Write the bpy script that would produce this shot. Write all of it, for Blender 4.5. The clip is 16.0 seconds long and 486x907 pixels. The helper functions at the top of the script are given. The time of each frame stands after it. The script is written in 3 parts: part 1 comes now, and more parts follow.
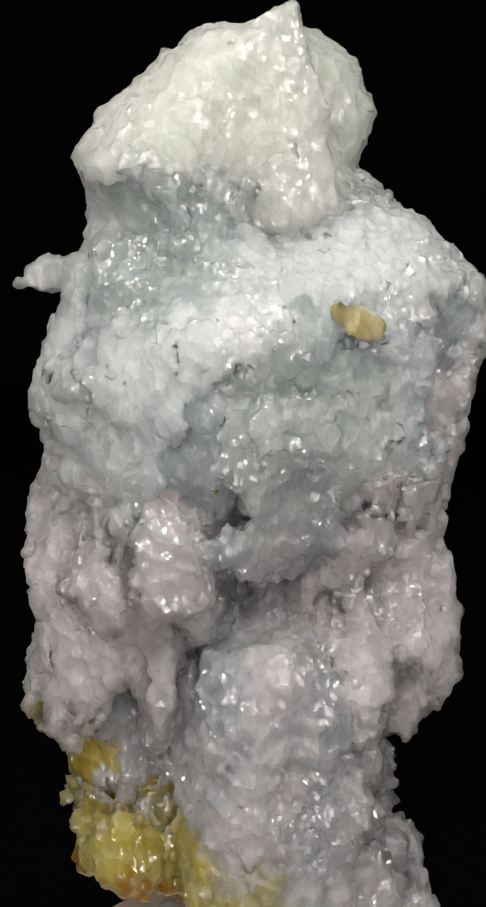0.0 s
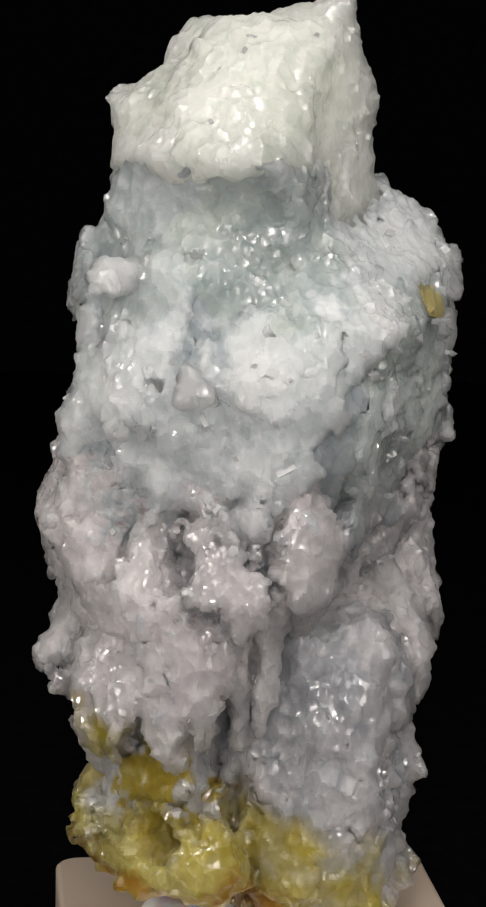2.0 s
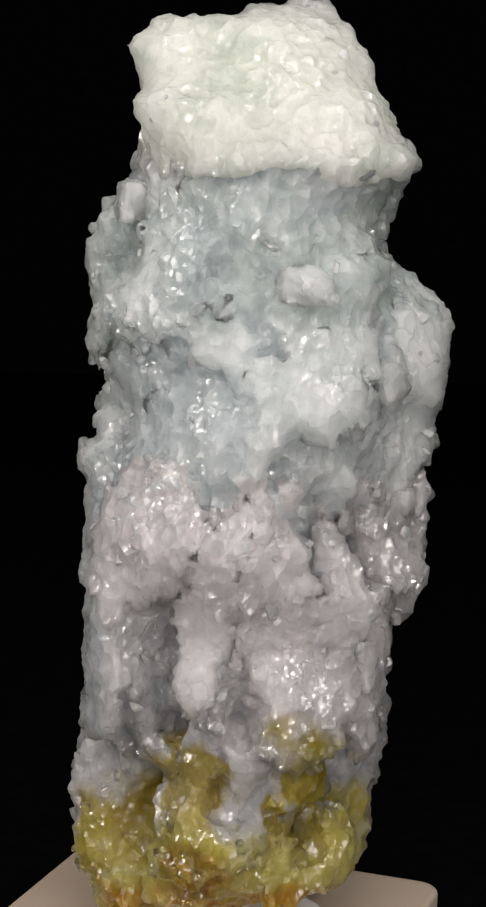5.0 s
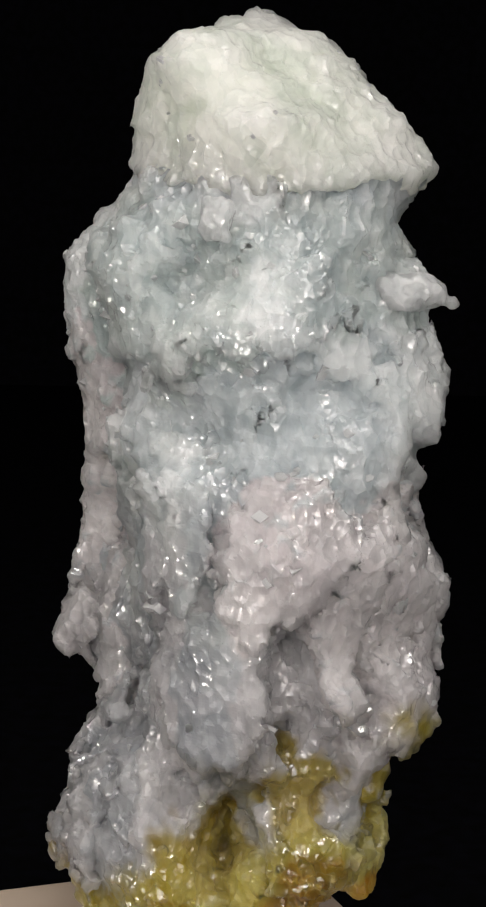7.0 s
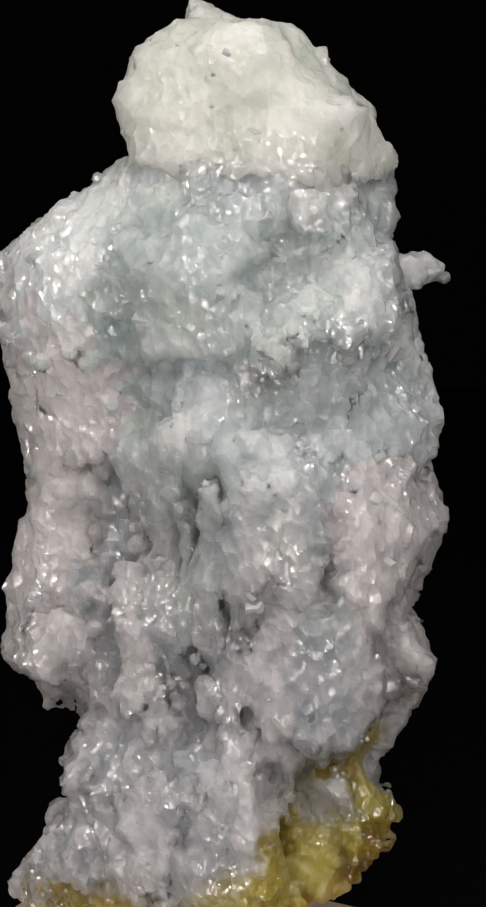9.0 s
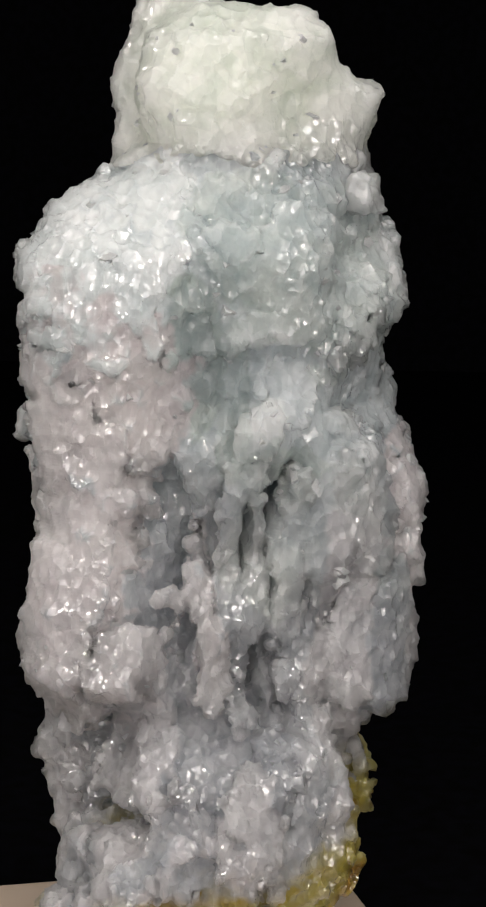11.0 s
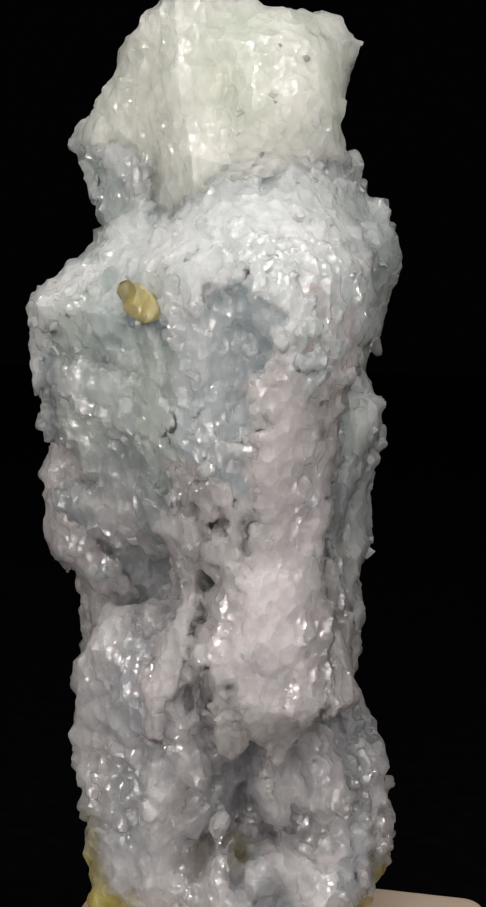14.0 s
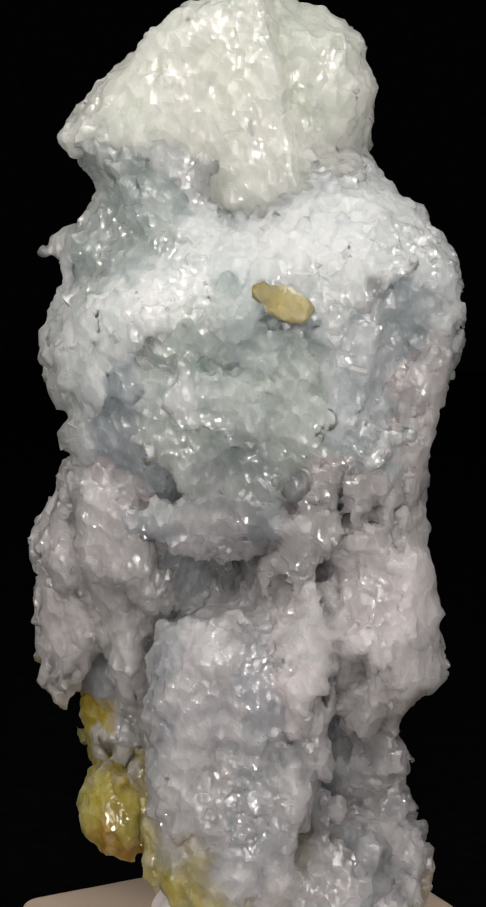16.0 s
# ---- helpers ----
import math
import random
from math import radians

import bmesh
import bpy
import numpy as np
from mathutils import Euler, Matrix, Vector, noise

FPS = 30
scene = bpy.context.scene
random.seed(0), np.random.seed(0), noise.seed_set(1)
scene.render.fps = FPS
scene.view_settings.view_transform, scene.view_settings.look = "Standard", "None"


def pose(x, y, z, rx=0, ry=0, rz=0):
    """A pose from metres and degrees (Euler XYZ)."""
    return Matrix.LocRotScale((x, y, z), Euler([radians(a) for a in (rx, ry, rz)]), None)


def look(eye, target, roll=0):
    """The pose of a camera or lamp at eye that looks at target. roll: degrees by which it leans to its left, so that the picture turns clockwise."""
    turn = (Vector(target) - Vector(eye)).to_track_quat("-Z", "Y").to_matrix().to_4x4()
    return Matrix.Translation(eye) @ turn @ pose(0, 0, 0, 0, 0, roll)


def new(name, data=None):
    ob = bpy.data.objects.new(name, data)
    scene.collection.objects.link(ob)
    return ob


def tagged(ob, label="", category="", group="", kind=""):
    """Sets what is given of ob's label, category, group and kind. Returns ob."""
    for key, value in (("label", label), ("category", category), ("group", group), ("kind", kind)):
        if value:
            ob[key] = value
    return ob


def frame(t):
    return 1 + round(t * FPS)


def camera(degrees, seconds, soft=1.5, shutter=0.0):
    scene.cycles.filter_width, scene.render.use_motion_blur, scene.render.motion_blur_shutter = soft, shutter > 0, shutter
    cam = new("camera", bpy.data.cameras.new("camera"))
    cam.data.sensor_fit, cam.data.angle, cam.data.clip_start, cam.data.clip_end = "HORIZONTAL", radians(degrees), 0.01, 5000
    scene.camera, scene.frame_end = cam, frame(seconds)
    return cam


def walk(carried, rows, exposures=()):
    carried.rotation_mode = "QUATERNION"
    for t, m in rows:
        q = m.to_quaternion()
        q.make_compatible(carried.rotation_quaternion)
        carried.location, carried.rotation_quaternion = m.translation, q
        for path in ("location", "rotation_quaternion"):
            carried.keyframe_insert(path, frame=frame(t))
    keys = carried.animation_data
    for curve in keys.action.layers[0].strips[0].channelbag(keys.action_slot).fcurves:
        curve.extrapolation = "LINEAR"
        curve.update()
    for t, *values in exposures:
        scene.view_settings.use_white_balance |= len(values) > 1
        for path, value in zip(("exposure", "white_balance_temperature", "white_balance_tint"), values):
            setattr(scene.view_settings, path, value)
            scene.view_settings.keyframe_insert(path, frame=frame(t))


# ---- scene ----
cam = camera(13.31, 16.0, soft=2.2)

MM = 0.001
AXIS = Vector((0.0, 0.0, 0.0825))      # middle of the specimen, on the turning axis
DIST, PITCH, ROLL, LENS = 0.25, radians(10.84), 1.41, 3600.0
TURN = 20.864                           # degrees a second

# drift of the hand-held aim: seconds, sideways, downwards
AIM = [(0, -12.8, 19.5), (1, -8.2, 12.7), (2, -5.1, 2.3), (3, -11.3, -1.2), (4.2, -16.3, 0.1), (6.3, -12.8, 16.2),
       (7, -4.8, 24.7), (8, -3.8, 19.6), (9.2, -13.0, 7.7), (11.3, -18.5, -20.7), (12, -21.5, -27.1), (13, -16.9, -18.7),
       (14, -4.4, -9.3), (15, 1.0, -4.8), (16, 0.0, -18.0)]


def aim(dx, dy):
    eye = AXIS + DIST * Vector((0, -math.cos(PITCH), math.sin(PITCH)))
    up = Vector((0, math.sin(PITCH), math.cos(PITCH)))
    c, s = math.cos(radians(ROLL)), math.sin(radians(ROLL))
    u, v = dx * c + dy * s, -dx * s + dy * c
    target = AXIS - Vector((1, 0, 0)) * (u / LENS * DIST) + up * (v / LENS * DIST)
    return look(eye, target, ROLL)


walk(cam, [(t, aim(dx, dy)) for t, dx, dy in AIM])

# ---- light: a dark studio with lamps round the camera and above ----
world = bpy.data.worlds.new("dark_studio")
scene.world = world
world.use_nodes = True
world.node_tree.nodes["Background"].inputs[0].default_value = (0.6, 0.65, 0.75, 1)
world.node_tree.nodes["Background"].inputs[1].default_value = 0.01


def area_lamp(name, eye, target, size, watts, colour):
    data = bpy.data.lights.new(name, "AREA")
    data.shape, data.size, data.energy, data.color = "DISK", size, watts, colour
    lamp = new(name, data)
    lamp.matrix_world = look(eye, target)
    return lamp


area_lamp("lamp_left", (-0.34, -0.18, 0.30), AXIS, 0.13, 0.62, (1.0, 0.945, 0.885))
area_lamp("lamp_right", (0.25, -0.24, 0.37), AXIS, 0.13, 0.46, (1.0, 0.955, 0.905))
area_lamp("lamp_front", (-0.05, -0.36, 0.26), AXIS, 0.10, 0.20, (1.0, 0.95, 0.90))
area_lamp("lamp_top", (0.03, -0.14, 0.46), AXIS, 0.16, 0.34, (1.0, 0.965, 0.95))
area_lamp("softbox", (0.0, -0.44, 0.24), AXIS, 0.46, 1.5, (1.0, 0.925, 0.895))
scene.view_settings.exposure = 0.19

# ---- materials ----


def nodes_of(name):
    m = bpy.data.materials.new(name)
    m.use_nodes = True
    return m, m.node_tree.nodes, m.node_tree.links, m.node_tree.nodes["Principled BSDF"]


def maths(nd, ln, op, a, b=None):
    n = nd.new("ShaderNodeMath")
    n.operation = op
    for i, v in enumerate((a, b)):
        if v is None:
            continue
        if isinstance(v, (int, float)):
            n.inputs[i].default_value = v
        else:
            ln.new(v, n.inputs[i])
    return n.outputs[0]


def blend(nd, ln, fac, a, b):
    n = nd.new("ShaderNodeMix")
    n.data_type = "RGBA"
    for i, v in ((0, fac), (6, a), (7, b)):
        if isinstance(v, (int, float)):
            n.inputs[i].default_value = v
        elif isinstance(v, tuple):
            n.inputs[i].default_value = (*v, 1)
        else:
            ln.new(v, n.inputs[i])
    return n.outputs[2]


def ramp(nd, ln, v, lo, hi):
    n = nd.new("ShaderNodeMapRange")
    n.interpolation_type = "SMOOTHSTEP"
    n.inputs[1].default_value, n.inputs[2].default_value = lo, hi
    ln.new(v, n.inputs[0])
    return n.outputs[0]


def noise_of(nd, ln, co, scale, detail=4.0):
    n = nd.new("ShaderNodeTexNoise")
    n.inputs["Scale"].default_value, n.inputs["Detail"].default_value = scale, detail
    ln.new(co, n.inputs["Vector"])
    return n.outputs[0]


def crystal(name, pale, deep, rough=0.5, facet=1.6, cell=1300, glow=1.0, depth=20.0, yellow=0.0, lavender=0.0, zones=False, mottle=1.0, through_share=0.14, glint=1.0):
    """Translucent crystalline mineral. yellow: how strongly the iron-stained foot colours it; lavender: how strongly
    the lower half turns lavender-grey, part of it painted shade.
    """
    m, nd, ln, bsdf = nodes_of(name)
    co = nd.new("ShaderNodeTexCoord").outputs["Object"]
    sep = nd.new("ShaderNodeSeparateXYZ")
    ln.new(co, sep.inputs[0])
    big, fine = noise_of(nd, ln, co, 90), noise_of(nd, ln, co, 420, 6)
    mix = ramp(nd, ln, maths(nd, ln, "ADD", maths(nd, ln, "MULTIPLY", big, 0.65), maths(nd, ln, "MULTIPLY", fine, 0.35)), 0.36, 0.64)
    col = blend(nd, ln, mix, deep, pale)
    zone = nd.new("ShaderNodeAttribute")
    zone.attribute_name = "zone"
    parts = nd.new("ShaderNodeSeparateColor")
    ln.new(zone.outputs["Color"], parts.inputs[0])
    if zones:
        col = blend(nd, ln, parts.outputs[0], col, blend(nd, ln, mix, (0.69, 0.73, 0.735), (0.82, 0.84, 0.835)))
        col = blend(nd, ln, zone.outputs["Alpha"], col, blend(nd, ln, mix, (0.42, 0.48, 0.48), (0.60, 0.65, 0.61)))
    wob = maths(nd, ln, "MULTIPLY", maths(nd, ln, "SUBTRACT", big, 0.5), 0.045)
    z = maths(nd, ln, "ADD", sep.outputs[2], wob)
    # lavender tone of the lower half, darkened to include the shade down there
    if lavender:
        k = maths(nd, ln, "MULTIPLY", ramp(nd, ln, z, 0.012, -0.026), lavender)
        col = blend(nd, ln, k, col, blend(nd, ln, mix, (0.30, 0.29, 0.315), (0.46, 0.44, 0.46)))
    if zones:
        col = blend(nd, ln, parts.outputs[1], col, blend(nd, ln, mix, (0.56, 0.52, 0.53), (0.75, 0.70, 0.695)))
        col = blend(nd, ln, parts.outputs[2], col, blend(nd, ln, mix, (0.24, 0.15, 0.006), (0.44, 0.33, 0.045)))
    if yellow:
        low = maths(nd, ln, "ADD", z, maths(nd, ln, "MULTIPLY", sep.outputs[0], 0.55))
        k = maths(nd, ln, "MULTIPLY", ramp(nd, ln, low, -0.0405, -0.0525), yellow)
        col = blend(nd, ln, k, col, blend(nd, ln, mix, (0.36, 0.28, 0.03), (0.55, 0.48, 0.15)))
        k = maths(nd, ln, "MULTIPLY", ramp(nd, ln, low, -0.052, -0.061), yellow)
        col = blend(nd, ln, k, col, blend(nd, ln, mix, (0.28, 0.12, 0.008), (0.42, 0.24, 0.03)))
    # each cleavage grain is a little clearer or milkier than the next
    for scale, share in ((260, 0.30), (700, 0.22)):
        grain = nd.new("ShaderNodeTexVoronoi")
        grain.inputs["Scale"].default_value = scale
        ln.new(co, grain.inputs["Vector"])
        hue = nd.new("ShaderNodeSeparateColor")
        ln.new(grain.outputs["Color"], hue.inputs[0])
        dark = nd.new("ShaderNodeMix")
        dark.data_type, dark.blend_type = "RGBA", "MULTIPLY"
        ln.new(maths(nd, ln, "MULTIPLY", hue.outputs[0], share * mottle), dark.inputs[0])
        ln.new(col, dark.inputs[6])
        dark.inputs[7].default_value = (0.58, 0.63, 0.62, 1)
        col = dark.outputs[2]
    ln.new(col, bsdf.inputs["Base Color"])
    bsdf.inputs["Roughness"].default_value = rough
    ln.new(maths(nd, ln, "ADD", maths(nd, ln, "MULTIPLY", fine, 0.3), rough - 0.2), bsdf.inputs["Roughness"])
    bsdf.inputs["IOR"].default_value = 1.52
    bsdf.inputs["Transmission Weight"].default_value = through_share
    bsdf.inputs["Subsurface Weight"].default_value = glow
    bsdf.inputs["Subsurface Radius"].default_value = (1.0, 1.0, 1.0)
    bsdf.inputs["Subsurface Scale"].default_value = depth * MM
    # small cleavage faces: each cell leans its own way
    vor = nd.new("ShaderNodeTexVoronoi")
    vor.inputs["Scale"].default_value = cell
    tall = nd.new("ShaderNodeVectorMath")
    tall.operation = "MULTIPLY"
    ln.new(co, tall.inputs[0])
    tall.inputs[1].default_value = (1.0, 1.0, 0.6)
    ln.new(tall.outputs[0], vor.inputs["Vector"])
    geo = nd.new("ShaderNodeNewGeometry").outputs["Normal"]
    lean = nd.new("ShaderNodeVectorMath")
    lean.operation = "SUBTRACT"
    ln.new(vor.outputs["Color"], lean.inputs[0])
    lean.inputs[1].default_value = (0.5, 0.5, 0.5)
    scaled = nd.new("ShaderNodeVectorMath")
    scaled.operation = "SCALE"
    ln.new(lean.outputs[0], scaled.inputs[0])
    patch = ramp(nd, ln, noise_of(nd, ln, co, 140, 4), 0.45, 0.62)
    ln.new(maths(nd, ln, "MULTIPLY", maths(nd, ln, "ADD", maths(nd, ln, "MULTIPLY", patch, 0.6), 0.5), facet), scaled.inputs[3])
    ln.new(maths(nd, ln, "ADD", maths(nd, ln, "MULTIPLY", patch, 0.92 * glint), 0.08), bsdf.inputs["Coat Weight"])
    both = nd.new("ShaderNodeVectorMath")
    ln.new(geo, both.inputs[0])
    ln.new(scaled.outputs[0], both.inputs[1])
    unit = nd.new("ShaderNodeVectorMath")
    unit.operation = "NORMALIZE"
    ln.new(both.outputs[0], unit.inputs[0])
    bump = nd.new("ShaderNodeBump")
    bump.inputs["Strength"].default_value, bump.inputs["Distance"].default_value = 0.35, 0.2 * MM
    ln.new(noise_of(nd, ln, tall.outputs[0], 900, 4), bump.inputs["Height"])
    ln.new(bump.outputs[0], bsdf.inputs["Normal"])
    ln.new(unit.outputs[0], bsdf.inputs["Coat Normal"])
    bsdf.inputs["Coat Roughness"].default_value = 0.06
    bsdf.inputs["Coat IOR"].default_value = 2.0
    bsdf.inputs["Specular IOR Level"].default_value = 0.25
    return m


CAP = crystal("pale_green_crystal", (0.86, 0.87, 0.79), (0.68, 0.72, 0.63), facet=0.9, cell=900, mottle=1.2, glint=0.85)
GREY = crystal("blue_grey_crystal", (0.62, 0.66, 0.675), (0.40, 0.45, 0.475), cell=1200, facet=0.75, yellow=1, lavender=0.6, zones=True, mottle=1.25)
WHITE = crystal("milky_white_crystal", (0.86, 0.87, 0.87), (0.78, 0.81, 0.81), facet=0.9, mottle=0.8)
PINK = crystal("lavender_crystal", (0.77, 0.74, 0.74), (0.64, 0.61, 0.62), facet=1.0, yellow=1, mottle=1.0)
CLEAR = crystal("clear_grey_crystal", (0.76, 0.79, 0.79), (0.60, 0.64, 0.64), facet=0.9, mottle=0.8)
OCHRE = crystal("ochre_stain", (0.82, 0.64, 0.28), (0.74, 0.50, 0.15), rough=0.5, facet=0.3, through_share=0.0, glint=0.2)
GLASSY = crystal("glassy_crystal", (0.88, 0.90, 0.90), (0.78, 0.82, 0.82), rough=0.25, facet=0.1, cell=500, depth=4.0, mottle=0.2, through_share=0.15)


def plain(name, a, b, rough, scale, bump=0.2, glow=0.0, gloss=0.5):
    m, nd, ln, bsdf = nodes_of(name)
    co = nd.new("ShaderNodeTexCoord").outputs["Object"]
    n = noise_of(nd, ln, co, scale, 6)
    ln.new(blend(nd, ln, ramp(nd, ln, n, 0.3, 0.7), a, b), bsdf.inputs["Base Color"])
    bsdf.inputs["Roughness"].default_value = rough
    bsdf.inputs["Specular IOR Level"].default_value = gloss
    bsdf.inputs["Subsurface Weight"].default_value = glow
    bsdf.inputs["Subsurface Scale"].default_value = 1.0 * MM
    bp = nd.new("ShaderNodeBump")
    bp.inputs["Strength"].default_value, bp.inputs["Distance"].default_value = bump, 0.3 * MM
    ln.new(noise_of(nd, ln, co, scale * 7, 4), bp.inputs["Height"])
    ln.new(bp.outputs[0], bsdf.inputs["Normal"])
    return m


BEIGE = plain("beige_acrylic", (0.56, 0.45, 0.35), (0.60, 0.49, 0.39), 0.42, 60, 0.05)
PUTTY = plain("white_putty", (0.74, 0.72, 0.70), (0.82, 0.81, 0.80), 0.55, 140, 0.35, 0.3)
VELVET = plain("black_velvet", (0.002, 0.002, 0.002), (0.003, 0.003, 0.004), 0.95, 300, 0.2, 0.0, 0.0)

# ---- meshing: a solid given by a distance field becomes one closed mesh ----
CORNERS = np.array([(i, j, k) for i in (0, 1) for j in (0, 1) for k in (0, 1)])
EDGES = [(a, b) for a in range(8) for b in range(a + 1, 8) if abs(CORNERS[a] - CORNERS[b]).sum() == 1]
LATTICE = np.random.RandomState(7).rand(32, 32, 32).astype(np.float32)


def vnoise(x, y, z, size, seed=0):
    """Smooth noise from -1 to 1 with lumps of that size."""
    out = []
    for v, o in ((x, 3.7), (y, 11.3), (z, 23.9)):
        g = v / size + o + seed * 5.17
        i = np.floor(g).astype(np.int32)
        w = g - i
        out.append((i, w * w * (3 - 2 * w)))
    (ix, fx), (iy, fy), (iz, fz) = out
    total = 0
    for a in (0, 1):
        for b in (0, 1):
            for c in (0, 1):
                wgt = (fx if a else 1 - fx) * (fy if b else 1 - fy) * (fz if c else 1 - fz)
                total = total + wgt * LATTICE[(ix + a) % 32, (iy + b) % 32, (iz + c) % 32]
    return total * 2 - 1


def facets(p, size, seed):
    """Leaning cleavage planes that meet in sharp ridges, one to each cell."""
    g = p / size
    base = np.floor(g).astype(np.int32)
    best = np.full(len(p), 9e9)
    for dx in (-1, 0, 1):
        for dy in (-1, 0, 1):
            for dz in (-1, 0, 1):
                c = base + (dx, dy, dz)
                h = np.stack([LATTICE[(c[:, 0] + s + seed) % 32, (c[:, 1] + 5 * s) % 32, (c[:, 2] + 11 * s) % 32] for s in (1, 7, 13, 17, 21, 29)], 1)
                d = g - c - h[:, :3]
                best = np.minimum(best, 0.8 * (d * d).sum(1) + 1.1 * (d * (h[:, 3:] - 0.5)).sum(1))
    return (best - 0.1) * size


def solid(field, lo, hi, step, rough=0.3, grain=0.35, seed=0, whole=False, spike=0.05, smooth=False):
    """Mesh (in mm) of field < 0 within a box, with cleavage relief on it."""
    axes = [np.arange(a - 2 * step, b + 2.5 * step, step, dtype=np.float32) for a, b in zip(lo, hi)]
    shape = [len(v) for v in axes]
    f = field(*np.meshgrid(*[v[::4] for v in axes], indexing="ij")).astype(np.float32)
    for skip, band in ((2, 4 * step + 1.9), (1, 2 * step + 0.75)):
        size = [len(v[::skip]) for v in axes]
        f = f.repeat(2, 0).repeat(2, 1).repeat(2, 2)[:size[0], :size[1], :size[2]].copy()
        near = np.argwhere(np.abs(f) < band)
        f[tuple(near.T)] = field(*[v[::skip][k] for v, k in zip(axes, near.T)])
    for ax in range(3):
        edge = [slice(None)] * 3
        for e in (0, -1):
            edge[ax] = e
            f[tuple(edge)] = np.maximum(f[tuple(edge)], 0.01)
    s = f < 0
    n = [v - 1 for v in f.shape]
    count = np.zeros(n, np.int8)
    for c in CORNERS:
        count += s[c[0]:c[0] + n[0], c[1]:c[1] + n[1], c[2]:c[2] + n[2]]
    mixed = (count > 0) & (count < 8)
    cell = np.argwhere(mixed)
    ids = np.full(n, -1, np.int32)
    ids[mixed] = np.arange(len(cell))
    total, hits = np.zeros((len(cell), 3)), np.zeros(len(cell))
    for a, b in EDGES:
        ia, ib = (cell + CORNERS[a]).T, (cell + CORNERS[b]).T
        fa, fb = f[tuple(ia)], f[tuple(ib)]
        cross = (fa < 0) != (fb < 0)
        w = np.where(cross, fa / np.where(cross, fa - fb, 1), 0)
        total += cross[:, None] * (CORNERS[a] + w[:, None] * (CORNERS[b] - CORNERS[a]))
        hits += cross
    p = (cell + total / hits[:, None]) * step + [a[0] for a in axes]
    quads = []
    for ax in range(3):
        b, c = (ax + 1) % 3, (ax + 2) % 3
        one = [slice(None)] * 3
        two = [slice(None)] * 3
        one[ax], two[ax] = slice(0, -1), slice(1, None)
        a0, a1 = s[tuple(one)], s[tuple(two)]
        e = np.argwhere(a0 != a1)
        keep = (e[:, b] > 0) & (e[:, c] > 0) & (e[:, b] < n[b]) & (e[:, c] < n[c])
        e = e[keep]
        flip = ~a0[tuple(e.T)]
        ring = []
        for ob_, oc in ((-1, -1), (0, -1), (0, 0), (-1, 0)):
            k = e.copy()
            k[:, b] += ob_
            k[:, c] += oc
            ring.append(ids[tuple(k.T)])
        quad = np.stack(ring, 1)
        quad[flip] = quad[flip][:, ::-1]
        quads.append(quad)
    quads = np.concatenate(quads)
    quads = quads[(quads >= 0).all(1)]
    if whole:
        # keep the largest connected piece
        mark = np.arange(len(p))
        while True:
            least = mark[quads].min(1)
            fresh = mark.copy()
            for k in range(4):
                np.minimum.at(fresh, quads[:, k], least)
            fresh = fresh[fresh]
            if (fresh == mark).all():
                break
            mark = fresh
        names, sizes = np.unique(mark, return_counts=True)
        keep = mark == names[sizes.argmax()]
        order = np.cumsum(keep) - 1
        quads = order[quads[keep[quads[:, 0]]]]
        p = p[keep]
    # normals, then relief along them
    face_n = np.cross(p[quads[:, 2]] - p[quads[:, 0]], p[quads[:, 3]] - p[quads[:, 1]])
    normal = np.zeros_like(p)
    for k in range(4):
        np.add.at(normal, quads[:, k], face_n)
    normal /= np.linalg.norm(normal, axis=1)[:, None] + 1e-9
    relief = rough * (vnoise(*p.T, 5.0, seed) + 0.6 * vnoise(*p.T, 2.2, seed + 1)) + grain * (0.4 * facets(p * (1, 1, 0.6), 3.0, seed) + 1.9 * facets(p * (1, 1, 0.75), 1.4, seed + 3))
    relief += spike * (0.35 - np.abs(vnoise(*p.T, 1.5, seed + 6)) + 0.5 * (0.3 - np.abs(vnoise(*p.T, 0.8, seed + 8))))
    p = p + normal * relief[:, None]
    mesh = bpy.data.meshes.new("solid")
    mesh.vertices.add(len(p))
    mesh.vertices.foreach_set("co", (p * MM).ravel())
    mesh.loops.add(len(quads) * 4)
    mesh.loops.foreach_set("vertex_index", quads.ravel())
    mesh.polygons.add(len(quads))
    mesh.polygons.foreach_set("loop_start", np.arange(len(quads)) * 4)
    mesh.polygons.foreach_set("use_smooth", np.full(len(quads), smooth))
    mesh.update(calc_edges=True)
    mesh.validate()
    return mesh, p, normal


def part(name, mesh, material, parent, label=""):
    mesh.name = name
    mesh.materials.append(material)
    ob = new(name, mesh)
    ob.parent = parent
    return tagged(ob, label)


